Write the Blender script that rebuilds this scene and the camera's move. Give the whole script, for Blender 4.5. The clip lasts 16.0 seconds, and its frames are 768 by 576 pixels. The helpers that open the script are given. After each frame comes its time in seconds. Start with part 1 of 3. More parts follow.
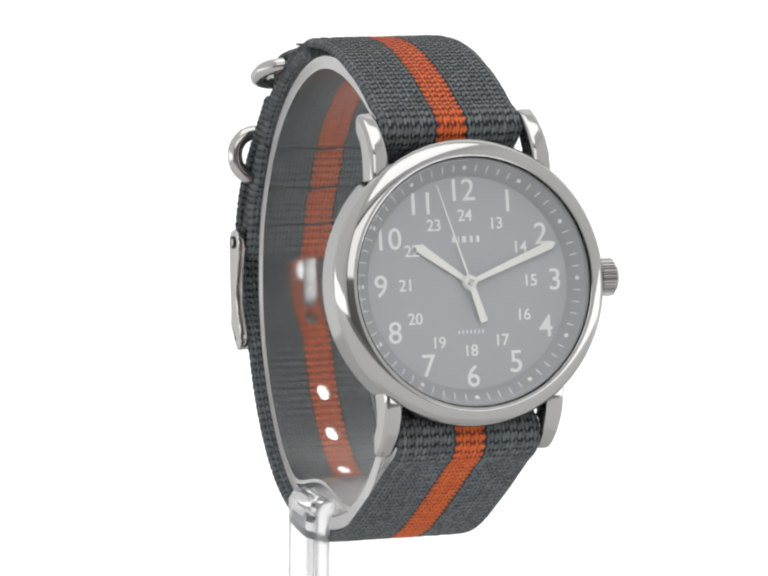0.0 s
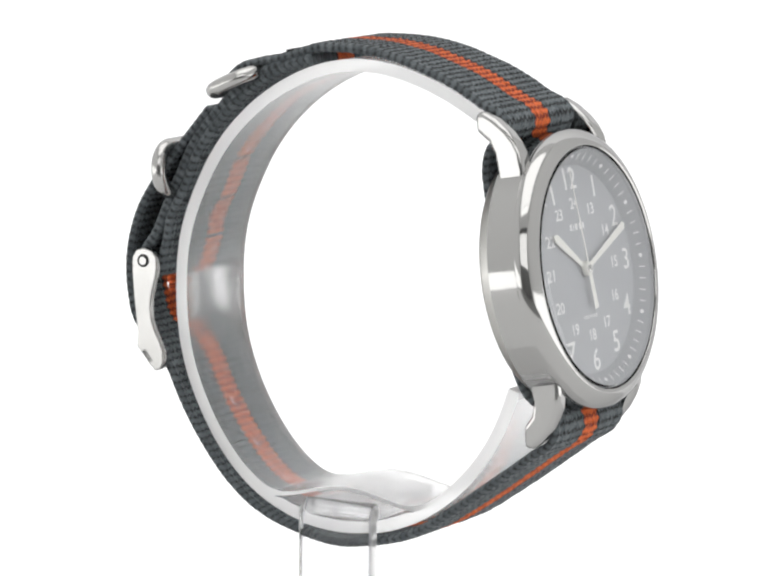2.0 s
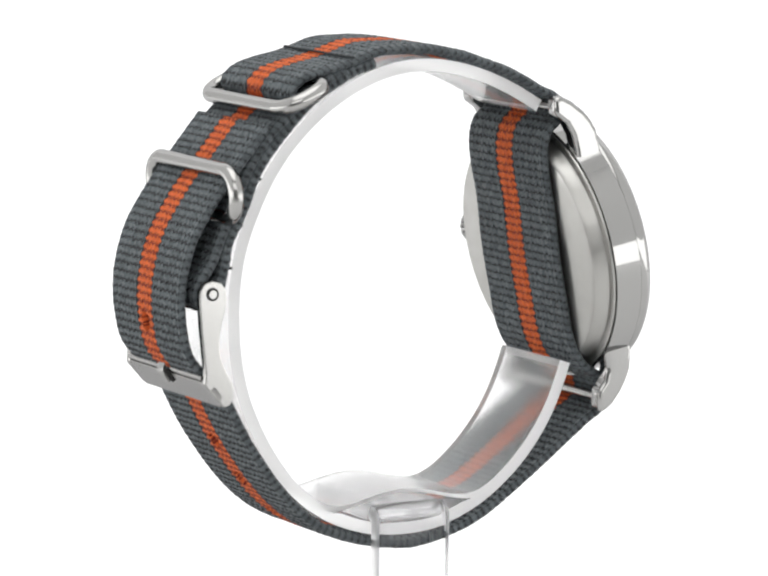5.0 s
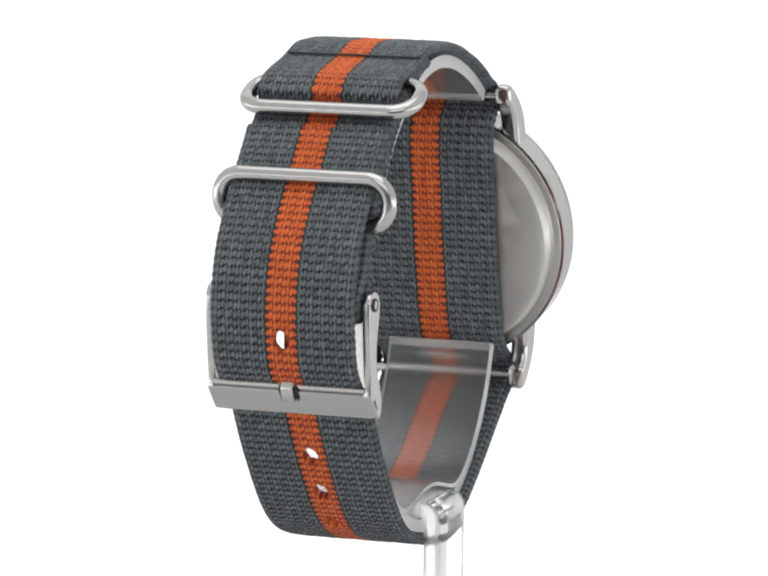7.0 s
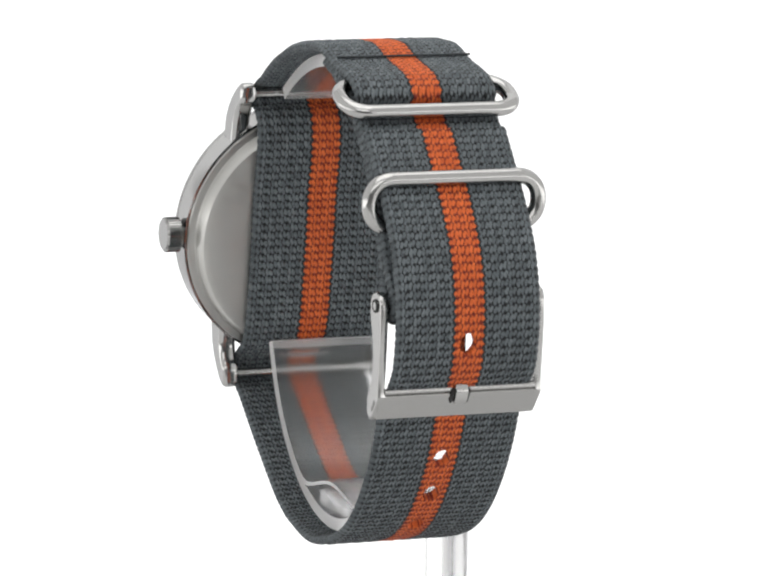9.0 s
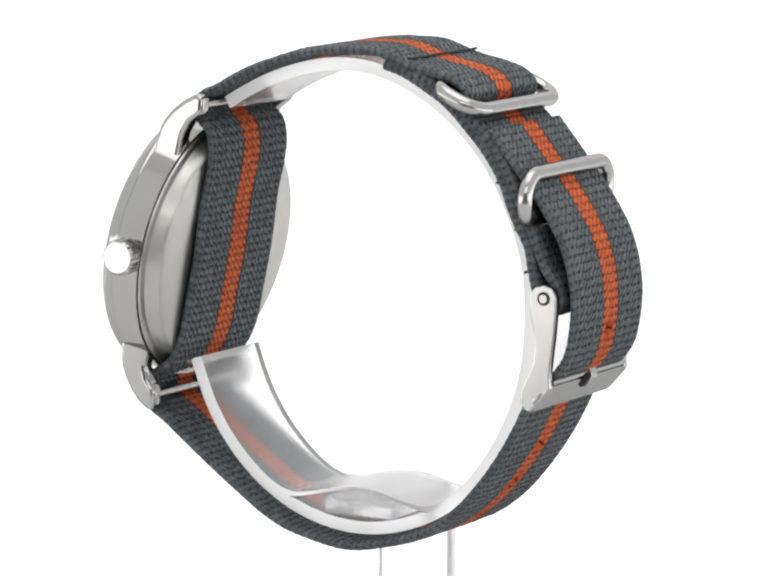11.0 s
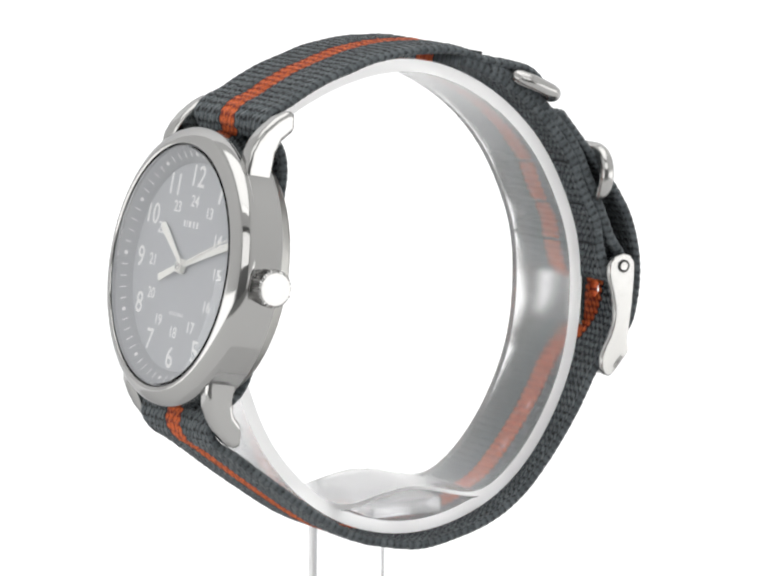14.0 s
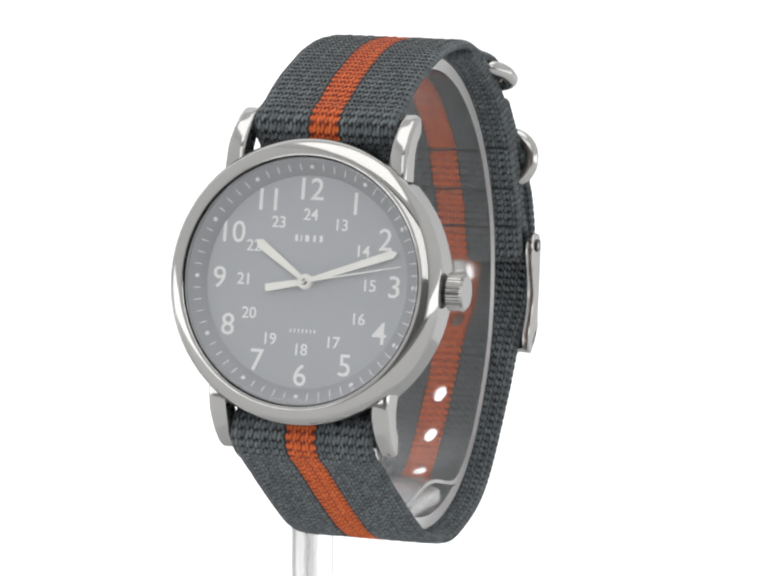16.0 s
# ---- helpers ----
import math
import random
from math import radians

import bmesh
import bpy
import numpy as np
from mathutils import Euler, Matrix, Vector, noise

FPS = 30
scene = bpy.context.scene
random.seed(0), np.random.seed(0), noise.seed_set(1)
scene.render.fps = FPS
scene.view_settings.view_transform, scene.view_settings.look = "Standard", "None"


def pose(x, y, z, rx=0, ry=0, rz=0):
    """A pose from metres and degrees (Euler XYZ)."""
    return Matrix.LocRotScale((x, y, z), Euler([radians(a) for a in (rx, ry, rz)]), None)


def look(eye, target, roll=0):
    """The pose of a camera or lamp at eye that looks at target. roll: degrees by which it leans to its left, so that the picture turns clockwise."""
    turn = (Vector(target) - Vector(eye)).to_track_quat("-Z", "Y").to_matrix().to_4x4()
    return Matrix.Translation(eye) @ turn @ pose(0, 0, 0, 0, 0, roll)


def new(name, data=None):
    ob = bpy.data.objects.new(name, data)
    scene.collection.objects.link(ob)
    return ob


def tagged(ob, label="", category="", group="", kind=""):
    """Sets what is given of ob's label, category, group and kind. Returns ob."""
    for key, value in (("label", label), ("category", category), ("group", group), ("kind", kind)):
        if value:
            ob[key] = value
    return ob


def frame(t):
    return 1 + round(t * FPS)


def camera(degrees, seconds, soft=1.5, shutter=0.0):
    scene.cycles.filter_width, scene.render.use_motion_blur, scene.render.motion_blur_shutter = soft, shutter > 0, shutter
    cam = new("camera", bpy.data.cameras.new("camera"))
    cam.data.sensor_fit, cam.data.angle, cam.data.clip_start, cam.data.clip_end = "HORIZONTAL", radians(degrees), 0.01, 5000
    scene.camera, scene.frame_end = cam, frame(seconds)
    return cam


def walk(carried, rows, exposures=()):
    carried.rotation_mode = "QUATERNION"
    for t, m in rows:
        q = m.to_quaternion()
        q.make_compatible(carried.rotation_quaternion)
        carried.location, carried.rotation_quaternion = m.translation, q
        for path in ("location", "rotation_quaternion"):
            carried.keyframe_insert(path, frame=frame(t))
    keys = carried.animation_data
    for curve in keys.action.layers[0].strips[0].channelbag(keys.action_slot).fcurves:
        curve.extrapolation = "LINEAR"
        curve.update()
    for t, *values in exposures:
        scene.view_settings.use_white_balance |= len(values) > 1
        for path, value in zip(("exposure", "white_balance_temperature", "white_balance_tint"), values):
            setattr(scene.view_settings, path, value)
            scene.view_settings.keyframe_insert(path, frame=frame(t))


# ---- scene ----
# A wrist watch on a clear display stand turns on a turntable in a white light tent.
# The watch is built in millimetres about the turning axis; the dial's centre lies HUB metres above the table.
HUB = 0.150
MM = 0.001
TURN_START, TURN_RATE, OFF_AXIS = 20.5, 19.975, 0.85

cam = camera(9.932, 16.0, soft=2.4)
EYE = pose(0, -0.6046, HUB + 0.08266, 90 - 8.279, 0, -0.05) @ pose(0, 0, 0, 0, 0, 0.5275)
walk(cam, [(0.0, EYE), (16.0, EYE)])


# ---- light ----
def softbox(name, eye, target, w, h, radiance):
    """A square soft lamp, unseen, placed to suit brightness and reflections; radiance is what its face shows."""
    la = bpy.data.lights.new(name, "AREA")
    la.shape, la.size, la.size_y = "RECTANGLE", w, h
    la.energy = radiance * math.pi * w * h
    la.color = (1.0, 0.995, 0.985)
    ob = new(name, la)
    ob.matrix_basis = look(eye, target)
    return ob


world = bpy.data.worlds.new("dark_room")
world.use_nodes = True
world.node_tree.nodes["Background"].inputs[0].default_value = (0.5, 0.5, 0.5, 1)
world.node_tree.nodes["Background"].inputs[1].default_value = 0.1
scene.world = world
softbox("softbox_top", (0, -0.15, 1.25), (0, -0.1, HUB), 1.0, 1.0, 1.3)
softbox("softbox_east", (0.68, -0.35, 0.1), (0, -0.35, 0.1), 1.3, 0.18, 1.4)
softbox("softbox_west", (-0.68, -0.35, 0.1), (0, -0.35, 0.1), 1.3, 0.18, 1.4)
softbox("softbox_front", (0.0, -1.05, HUB + 0.52), (0, 0, HUB), 0.9, 0.50, 1.5)
# added fill, unseen: brightens the grey front wall that the steel mirrors
softbox("wall_fill", (0.0, -0.75, 1.2), (0, -1.5, 0.25), 0.8, 0.5, 1.5)


# ---- materials ----
def material(name, color, rough=0.5, metal=0.0, **more):
    m = bpy.data.materials.new(name)
    m.use_nodes = True
    b = m.node_tree.nodes["Principled BSDF"]
    b.inputs["Base Color"].default_value = (*color, 1)
    b.inputs["Roughness"].default_value = rough
    b.inputs["Metallic"].default_value = metal
    for key, value in more.items():
        b.inputs[key.replace("_", " ")].default_value = value
    return m


class Graph:
    """Short-hand for building node chains."""

    def __init__(self, m):
        self.tree = m.node_tree
        self.nodes, self.links = m.node_tree.nodes, m.node_tree.links
        self.bsdf = self.nodes["Principled BSDF"]

    def feed(self, socket, value):
        if isinstance(value, (int, float)):
            socket.default_value = value
        elif isinstance(value, tuple):
            socket.default_value = value
        else:
            self.links.new(value, socket)

    def math(self, op, a, b=0.0, c=0.0):
        n = self.nodes.new("ShaderNodeMath")
        n.operation = op
        for s, v in zip(n.inputs, (a, b, c)):
            self.feed(s, v)
        return n.outputs[0]

    def mix(self, fac, a, b):
        n = self.nodes.new("ShaderNodeMix")
        n.data_type = "RGBA"
        self.feed(n.inputs[0], fac)
        self.feed(n.inputs[6], a)
        self.feed(n.inputs[7], b)
        return n.outputs[2]

    def ramp(self, v, lo, hi, a=0.0, b=1.0):
        n = self.nodes.new("ShaderNodeMapRange")
        for s, x in zip(n.inputs, (v, lo, hi, a, b)):
            self.feed(s, x)
        return n.outputs[0]

    def noise(self, scale, detail=3.0, vector=None):
        n = self.nodes.new("ShaderNodeTexNoise")
        n.inputs["Scale"].default_value = scale
        n.inputs["Detail"].default_value = detail
        if vector is None:
            vector = self.nodes.new("ShaderNodeTexCoord").outputs["Object"]
        self.links.new(vector, n.inputs["Vector"])
        return n.outputs[0]

    def bump(self, height, strength, distance):
        n = self.nodes.new("ShaderNodeBump")
        n.inputs["Strength"].default_value = strength
        n.inputs["Distance"].default_value = distance
        self.links.new(height, n.inputs["Height"])
        self.links.new(n.outputs[0], self.bsdf.inputs["Normal"])


def steel(name, color, rough, grain=0.0):
    m = material(name, color, rough, 1.0, Specular_Tint=(0.55, 0.55, 0.56, 1))
    g = Graph(m)
    wear = g.noise(400, 4)
    g.links.new(g.ramp(wear, 0.3, 0.75, rough * 0.8, rough * 1.35), g.bsdf.inputs["Roughness"])
    if grain:
        fine = g.noise(5000, 2)
        g.bump(fine, grain, 0.00002)
    return m


def woven():
    """Nylon webbing: U runs across and V along the strap, in millimetres."""
    m = material("woven_nylon", (0.1, 0.11, 0.12), 0.75)
    g = Graph(m)
    uv = g.nodes.new("ShaderNodeUVMap")
    uv.uv_map = "UVMap"
    sep = g.nodes.new("ShaderNodeSeparateXYZ")
    g.links.new(uv.outputs[0], sep.inputs[0])
    u, v = sep.outputs[0], sep.outputs[1]
    wob = g.noise(0.9, 2, uv.outputs[0])
    col = g.math("DIVIDE", g.math("ADD", u, g.math("MULTIPLY", wob, 0.12)), 0.56)
    # neighbouring stitches lie a little apart, and each one slants
    odd = g.math("ADD", g.math("MULTIPLY", g.math("MODULO", g.math("FLOOR", col), 2.0), 0.16), g.math("MULTIPLY", g.math("FRACT", col), 0.3))
    row = g.math("ADD", g.math("DIVIDE", g.math("ADD", v, g.math("MULTIPLY", wob, 0.5)), 1.1), odd)
    a = g.math("ABSOLUTE", g.math("SINE", g.math("MULTIPLY", row, math.pi)))
    b = g.math("ABSOLUTE", g.math("SINE", g.math("MULTIPLY", col, math.pi)))
    rib = g.math("ABSOLUTE", g.math("SINE", g.math("MULTIPLY", u, math.pi / 1.68)))
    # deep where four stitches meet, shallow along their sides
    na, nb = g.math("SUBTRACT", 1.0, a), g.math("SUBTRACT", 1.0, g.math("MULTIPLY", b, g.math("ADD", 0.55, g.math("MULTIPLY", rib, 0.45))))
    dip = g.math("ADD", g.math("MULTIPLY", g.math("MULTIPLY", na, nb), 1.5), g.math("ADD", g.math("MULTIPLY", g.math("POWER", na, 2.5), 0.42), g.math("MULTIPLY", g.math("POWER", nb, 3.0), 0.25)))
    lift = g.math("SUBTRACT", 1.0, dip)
    # the selvages are bound flat
    fuzz = g.noise(2600, 3)
    bound = g.ramp(g.math("ABSOLUTE", g.math("SUBTRACT", u, 10.0)), 9.0, 9.7)
    lift = g.math("ADD", g.math("MULTIPLY", lift, g.math("SUBTRACT", 1.0, g.math("MULTIPLY", bound, 0.75))), g.math("MULTIPLY", bound, g.math("ADD", 0.05, g.math("MULTIPLY", fuzz, 0.75))))
    cell = g.nodes.new("ShaderNodeCombineXYZ")
    g.feed(cell.inputs[0], g.math("FLOOR", col))
    g.feed(cell.inputs[1], g.math("FLOOR", row))
    odds = g.nodes.new("ShaderNodeTexWhiteNoise")
    odds.noise_dimensions = "2D"
    g.links.new(cell.outputs[0], odds.inputs["Vector"])
    single = odds.outputs["Value"]
    fibre = g.noise(6.0, 3, uv.outputs[0])
    broad = g.noise(0.12, 2, uv.outputs[0])
    edge = g.math("ADD", g.math("ABSOLUTE", g.math("SUBTRACT", u, 10.0)), g.math("MULTIPLY", g.math("SUBTRACT", g.math("ABSOLUTE", g.math("SINE", g.math("MULTIPLY", v, math.pi / 1.1))), 0.5), 0.36))
    stripe = g.math("LESS_THAN", edge, 2.05)
    border = g.math("LESS_THAN", g.math("ABSOLUTE", g.math("SUBTRACT", edge, 2.2)), 0.17)
    tone = g.math("ADD", g.math("MULTIPLY", single, 0.4), g.math("MULTIPLY", fibre, 0.7))
    gray = g.mix(g.ramp(tone, 0.25, 0.85), (0.080, 0.096, 0.105, 1), (0.198, 0.226, 0.240, 1))
    orange = g.mix(g.ramp(tone, 0.2, 0.9), (0.62, 0.105, 0.018, 1), (0.88, 0.185, 0.038, 1))
    yarn = g.mix(stripe, gray, orange)
    yarn = g.mix(g.math("MULTIPLY", border, 0.85), yarn, (0.016, 0.017, 0.019, 1))
    yarn = g.mix(g.ramp(broad, 0.35, 0.7, 0.0, 0.25), yarn, g.mix(stripe, (0.07, 0.08, 0.085, 1), (0.62, 0.11, 0.03, 1)))
    yarn = g.mix(g.ramp(fuzz, 0.52, 0.7, 0.0, 0.55), yarn, g.mix(stripe, (0.03, 0.035, 0.038, 1), (0.40, 0.055, 0.015, 1)))
    # shade painted into the hollows between the stitches, dark red within the stripe
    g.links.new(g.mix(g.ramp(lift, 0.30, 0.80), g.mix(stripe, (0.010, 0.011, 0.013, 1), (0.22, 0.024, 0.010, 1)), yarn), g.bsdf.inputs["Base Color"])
    g.bump(g.math("ADD", lift, g.math("MULTIPLY", fibre, 0.4)), 1.0, 0.00022)
    return m


def clear(name, ior, color=(1, 1, 1)):
    return material(name, color, 0.0, 0.0, IOR=ior, Transmission_Weight=1.0)


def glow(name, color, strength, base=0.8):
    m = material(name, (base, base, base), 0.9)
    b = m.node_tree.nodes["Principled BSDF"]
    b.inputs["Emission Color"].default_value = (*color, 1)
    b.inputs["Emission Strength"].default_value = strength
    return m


POLISHED = steel("polished_steel", (0.49, 0.487, 0.479), 0.07)
SATIN = steel("satin_steel", (0.50, 0.496, 0.485), 0.17)
BRUSHED = steel("brushed_back_steel", (0.55, 0.545, 0.525), 0.36)
NYLON = woven()
# grey in the corners stands in for dark lines drawn by refraction
GREYED = material("greyed_acrylic_corner", (0.72, 0.72, 0.75), 0.4, 0.0, IOR=1.49, Transmission_Weight=0.8)
FROST = material("sawn_acrylic_edge", (1.0, 1.0, 1.0), 0.3, 0.0, IOR=1.49, Transmission_Weight=0.78)
CLOUDY = material("cloudy_acrylic", (0.97, 0.97, 0.98), 0.2, 0.0, IOR=1.49, Transmission_Weight=0.82)
HAZY = material("hazy_acrylic", (0.985, 0.985, 0.99), 0.24, 0.0, IOR=1.49, Transmission_Weight=1.0)
ACRYLIC = clear("clear_acrylic", 1.49, (0.985, 0.985, 0.99))
CRYSTAL = clear("mineral_crystal", 1.38)
DIAL = material("grey_dial_paint", (0.41, 0.424, 0.448), 0.5)
RING = material("chapter_ring_grey", (0.35, 0.36, 0.38), 0.45)
PRINT = material("white_print", (0.82, 0.82, 0.82), 0.5)
POINTER = material("cream_lacquer", (0.84, 0.835, 0.80), 0.35)
DARK = material("gap_shade", (0.02, 0.02, 0.02), 0.6)
THREAD = material("dark_thread", (0.03, 0.034, 0.038), 0.8)
# emission in sweep and fabric stands in for lamps behind them
PAPER = glow("glowing_white_sweep", (1, 1, 1), 0.92, 0.3)
FABRIC = glow("glowing_tent_fabric", (1, 1, 0.99), 0.36, 0.4)
FRONT = material("grey_room_wall", (0.20, 0.20, 0.20), 0.9)
WHITE = material("pale_grey_plastic", (0.58, 0.58, 0.58), 0.35)


# ---- mesh helpers ----
def link(name, mesh, mat, parent=None, label="", matrix=None, smooth=35):
    if mat is not None:
        mesh.materials.clear()
        mesh.materials.append(mat)
    if smooth:
        mesh.shade_smooth()
        mesh.set_sharp_from_angle(angle=radians(smooth))
    ob = new(name, mesh)
    if parent is not None:
        ob.parent = parent
    if matrix is not None:
        ob.matrix_basis = matrix
    if label:
        ob["label"] = label
    return ob


def part(name, bm, mat, parent=None, label="", matrix=None, smooth=35):
    """Links a bmesh, given in millimetres, as one mesh object."""
    bmesh.ops.recalc_face_normals(bm, faces=bm.faces)
    bmesh.ops.scale(bm, vec=(MM, MM, MM), verts=bm.verts)
    me = bpy.data.meshes.new(name)
    bm.to_mesh(me)
    bm.free()
    ob = link(name, me, mat, parent, label, matrix, smooth)
    if smooth and mat in (POLISHED, SATIN):
        ob.modifiers.new("even_shading", "WEIGHTED_NORMAL").keep_sharp = True
    return ob


def lathe(profile, steps=96, closed=True):
    """Turns (radius, height) points about the z axis."""
    bm = bmesh.new()
    rings = []
    for r, h in profile:
        if r < 1e-6:
            rings.append([bm.verts.new((0, 0, h))])
        else:
            rings.append([bm.verts.new((r * math.cos(2 * math.pi * i / steps), r * math.sin(2 * math.pi * i / steps), h)) for i in range(steps)])
    pairs = list(zip(rings, rings[1:])) + ([(rings[-1], rings[0])] if closed else [])
    for p, q in pairs:
        for i in range(steps):
            j = (i + 1) % steps
            if len(p) == 1 and len(q) == 1:
                continue
            if len(p) == 1:
                bm.faces.new((p[0], q[i], q[j]))
            elif len(q) == 1:
                bm.faces.new((p[i], p[j], q[0]))
            else:
                bm.faces.new((p[i], p[j], q[j], q[i]))
    return bm


def prism(outline, lo, hi, axes="yzx", bevel=0.0, segs=2):
    """Extrudes a plane outline between lo and hi. axes: the outline's two axes, then the way of the extrusion."""
    bm = bmesh.new()
    idx = ["xyz".index(a) for a in axes]

    def place(p, w):
        c = [0, 0, 0]
        c[idx[0]], c[idx[1]], c[idx[2]] = p[0], p[1], w
        return c
    a = [bm.verts.new(place(p, lo)) for p in outline]
    b = [bm.verts.new(place(p, hi)) for p in outline]
    bm.faces.new(a), bm.faces.new(b[::-1])
    n = len(outline)
    for i in range(n):
        bm.faces.new((a[i], b[i], b[(i + 1) % n], a[(i + 1) % n]))
    bmesh.ops.recalc_face_normals(bm, faces=bm.faces)
    if bevel:
        sharp = [e for e in bm.edges if len(e.link_faces) == 2 and e.calc_face_angle() > radians(30)]
        bmesh.ops.bevel(bm, geom=sharp, offset=bevel, segments=segs, affect="EDGES", profile=0.5)
    return bm


def box(x0, x1, y0, y1, z0, z1, bevel=0.0, segs=2):
    return prism([(x0, y0), (x1, y0), (x1, y1), (x0, y1)], z0, z1, "xyz", bevel, segs)


def curve_points(points, step, closed=False):
    """A smooth (Catmull-Rom) line through the points, resampled evenly."""
    pts = np.array(points, float)
    n = len(pts)
    out = []
    spans = n if closed else n - 1
    for i in range(spans):
        if closed:
            p = [pts[(i + k) % n] for k in (-1, 0, 1, 2)]
        else:
            p = [pts[max(i - 1, 0)], pts[i], pts[i + 1], pts[min(i + 2, n - 1)]]
        knots = [0.0]
        for k in range(3):
            knots.append(knots[-1] + max(np.linalg.norm(p[k + 1] - p[k]), 1e-3) ** 0.5)
        t = np.linspace(knots[1], knots[2], 24, endpoint=False)[:, None]
        a = [((knots[k + 1] - t) * p[k] + (t - knots[k]) * p[k + 1]) / (knots[k + 1] - knots[k]) for k in range(3)]
        b = [((knots[k + 2] - t) * a[k] + (t - knots[k]) * a[k + 1]) / (knots[k + 2] - knots[k]) for k in range(2)]
        out.append(((knots[2] - t) * b[0] + (t - knots[1]) * b[1]) / (knots[2] - knots[1]))
    out = np.vstack(out + ([] if closed else [pts[-1:]]))
    if closed:
        out = np.vstack([out, out[:1]])
    s = np.concatenate([[0], np.cumsum(np.linalg.norm(np.diff(out, axis=0), axis=1))])
    count = max(2, int(round(s[-1] / step)) + 1)
    at = np.linspace(0, s[-1], count)
    res = np.stack([np.interp(at, s, out[:, k]) for k in range(out.shape[1])], 1)
    return res[:-1] if closed else res


def tube(points, radius, sides=14, closed=True, flat=1.0):
    """A rounded bar along a line in space. flat squeezes its section."""
    bm = bmesh.new()
    pts = [Vector(p) for p in points]
    n = len(pts)
    centre = sum(pts, Vector()) / n
    normal = (pts[0] - centre).cross(pts[n // 4] - centre).normalized() if closed else None
    rings = []
    for i, p in enumerate(pts):
        if closed:
            d = (pts[(i + 1) % n] - pts[i - 1]).normalized()
        else:
            d = (pts[min(i + 1, n - 1)] - pts[max(i - 1, 0)]).normalized()
        up = normal if normal is not None else (Vector((0, 0, 1)) if abs(d.z) < 0.9 else Vector((0, 1, 0)))
        side = d.cross(up).normalized()
        up = side.cross(d).normalized()
        rings.append([bm.verts.new(p + radius * (math.cos(a) * side + flat * math.sin(a) * up)) for a in (2 * math.pi * k / sides for k in range(sides))])
    for i in range(n if closed else n - 1):
        p, q = rings[i], rings[(i + 1) % n]
        for k in range(sides):
            bm.faces.new((p[k], p[(k + 1) % sides], q[(k + 1) % sides], q[k]))
    if not closed:
        bm.faces.new(rings[0]), bm.faces.new(rings[-1][::-1])
    return bm


def rounded_loop(w, h, r, steps=8):
    """A rounded rectangle, w by h, about the origin."""
    out = []
    for cx, cy, a0 in ((w / 2 - r, h / 2 - r, 0), (-w / 2 + r, h / 2 - r, 90), (-w / 2 + r, -h / 2 + r, 180), (w / 2 - r, -h / 2 + r, 270)):
        for k in range(steps + 1):
            a = radians(a0 + 90 * k / steps)
            out.append((cx + r * math.cos(a), cy + r * math.sin(a)))
    return out


# ---- the light tent ----
def room_panel(name, corners, mat, label, category):
    bm = bmesh.new()
    p = [Vector(c) for c in corners]
    out = (p[1] - p[0]).cross(p[2] - p[0]).normalized() * 8
    if out.dot(p[0] - Vector((0, -300, 600))) < 0:
        out.negate()
    a, b = [bm.verts.new(c) for c in p], [bm.verts.new(c + out) for c in p]
    bm.faces.new(a), bm.faces.new(b[::-1])
    for i in range(4):
        bm.faces.new((a[i], b[i], b[(i + 1) % 4], a[(i + 1) % 4]))
    return tagged(part(name, bm, mat, smooth=0), label, category, kind="structure")


def build_tent():
    """White sweep behind, a table before it, fabric at the sides and above, all made to glow by emission in place of
    outside lamps; the grey room behind the camera.
    """
    w, front, back, top = 700, -1500, 900, 1300
    prof = [(250, 0), (350, 0)] + [(350 + 350 * math.sin(radians(a)), 350 - 350 * math.cos(radians(a))) for a in range(10, 91, 10)] + [(700, top)]
    outer = [(y + (8 if z > 1 else 0), z - 8) for y, z in prof]
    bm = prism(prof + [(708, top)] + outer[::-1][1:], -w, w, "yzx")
    tagged(part("backdrop", bm, PAPER), "seamless white sweep table and backdrop, emission in place of backlight", "backdrop", kind="structure")
    room_panel("wall_east", [(w, front, 0), (w, 720, 0), (w, 720, top), (w, front, top)], FABRIC, "unseen white east side of the light tent, fabric with added glow", "wall")
    room_panel("wall_west", [(-w, front, 0), (-w, front, top), (-w, 720, top), (-w, 720, 0)], FABRIC, "unseen white west side of the light tent, fabric with added glow", "wall")
    room_panel("table_top", [(-w, -520, 0), (w, -520, 0), (w, 249, 0), (-w, 249, 0)], FABRIC, "white translucent table top in front of the sweep, with added glow", "table top")
    room_panel("floor", [(-w, front, 0), (w, front, 0), (w, -521, 0), (-w, -521, 0)], FRONT, "plain grey floor of the room", "floor")
    room_panel("room_ceiling", [(-w, front, top), (w, front, top), (w, -1251, top), (-w, -1251, top)], FRONT, "plain grey ceiling of the room", "ceiling")
    room_panel("ceiling", [(-w, -1250, top), (w, -1250, top), (w, 720, top), (-w, 720, top)], FABRIC, "unseen white fabric top of the light tent, with added glow", "ceiling")
    room_panel("wall_south", [(-w, front, 0), (w, front, 0), (w, front, top), (-w, front, top)], FRONT, "plain grey wall behind the camera", "wall")


build_tent()


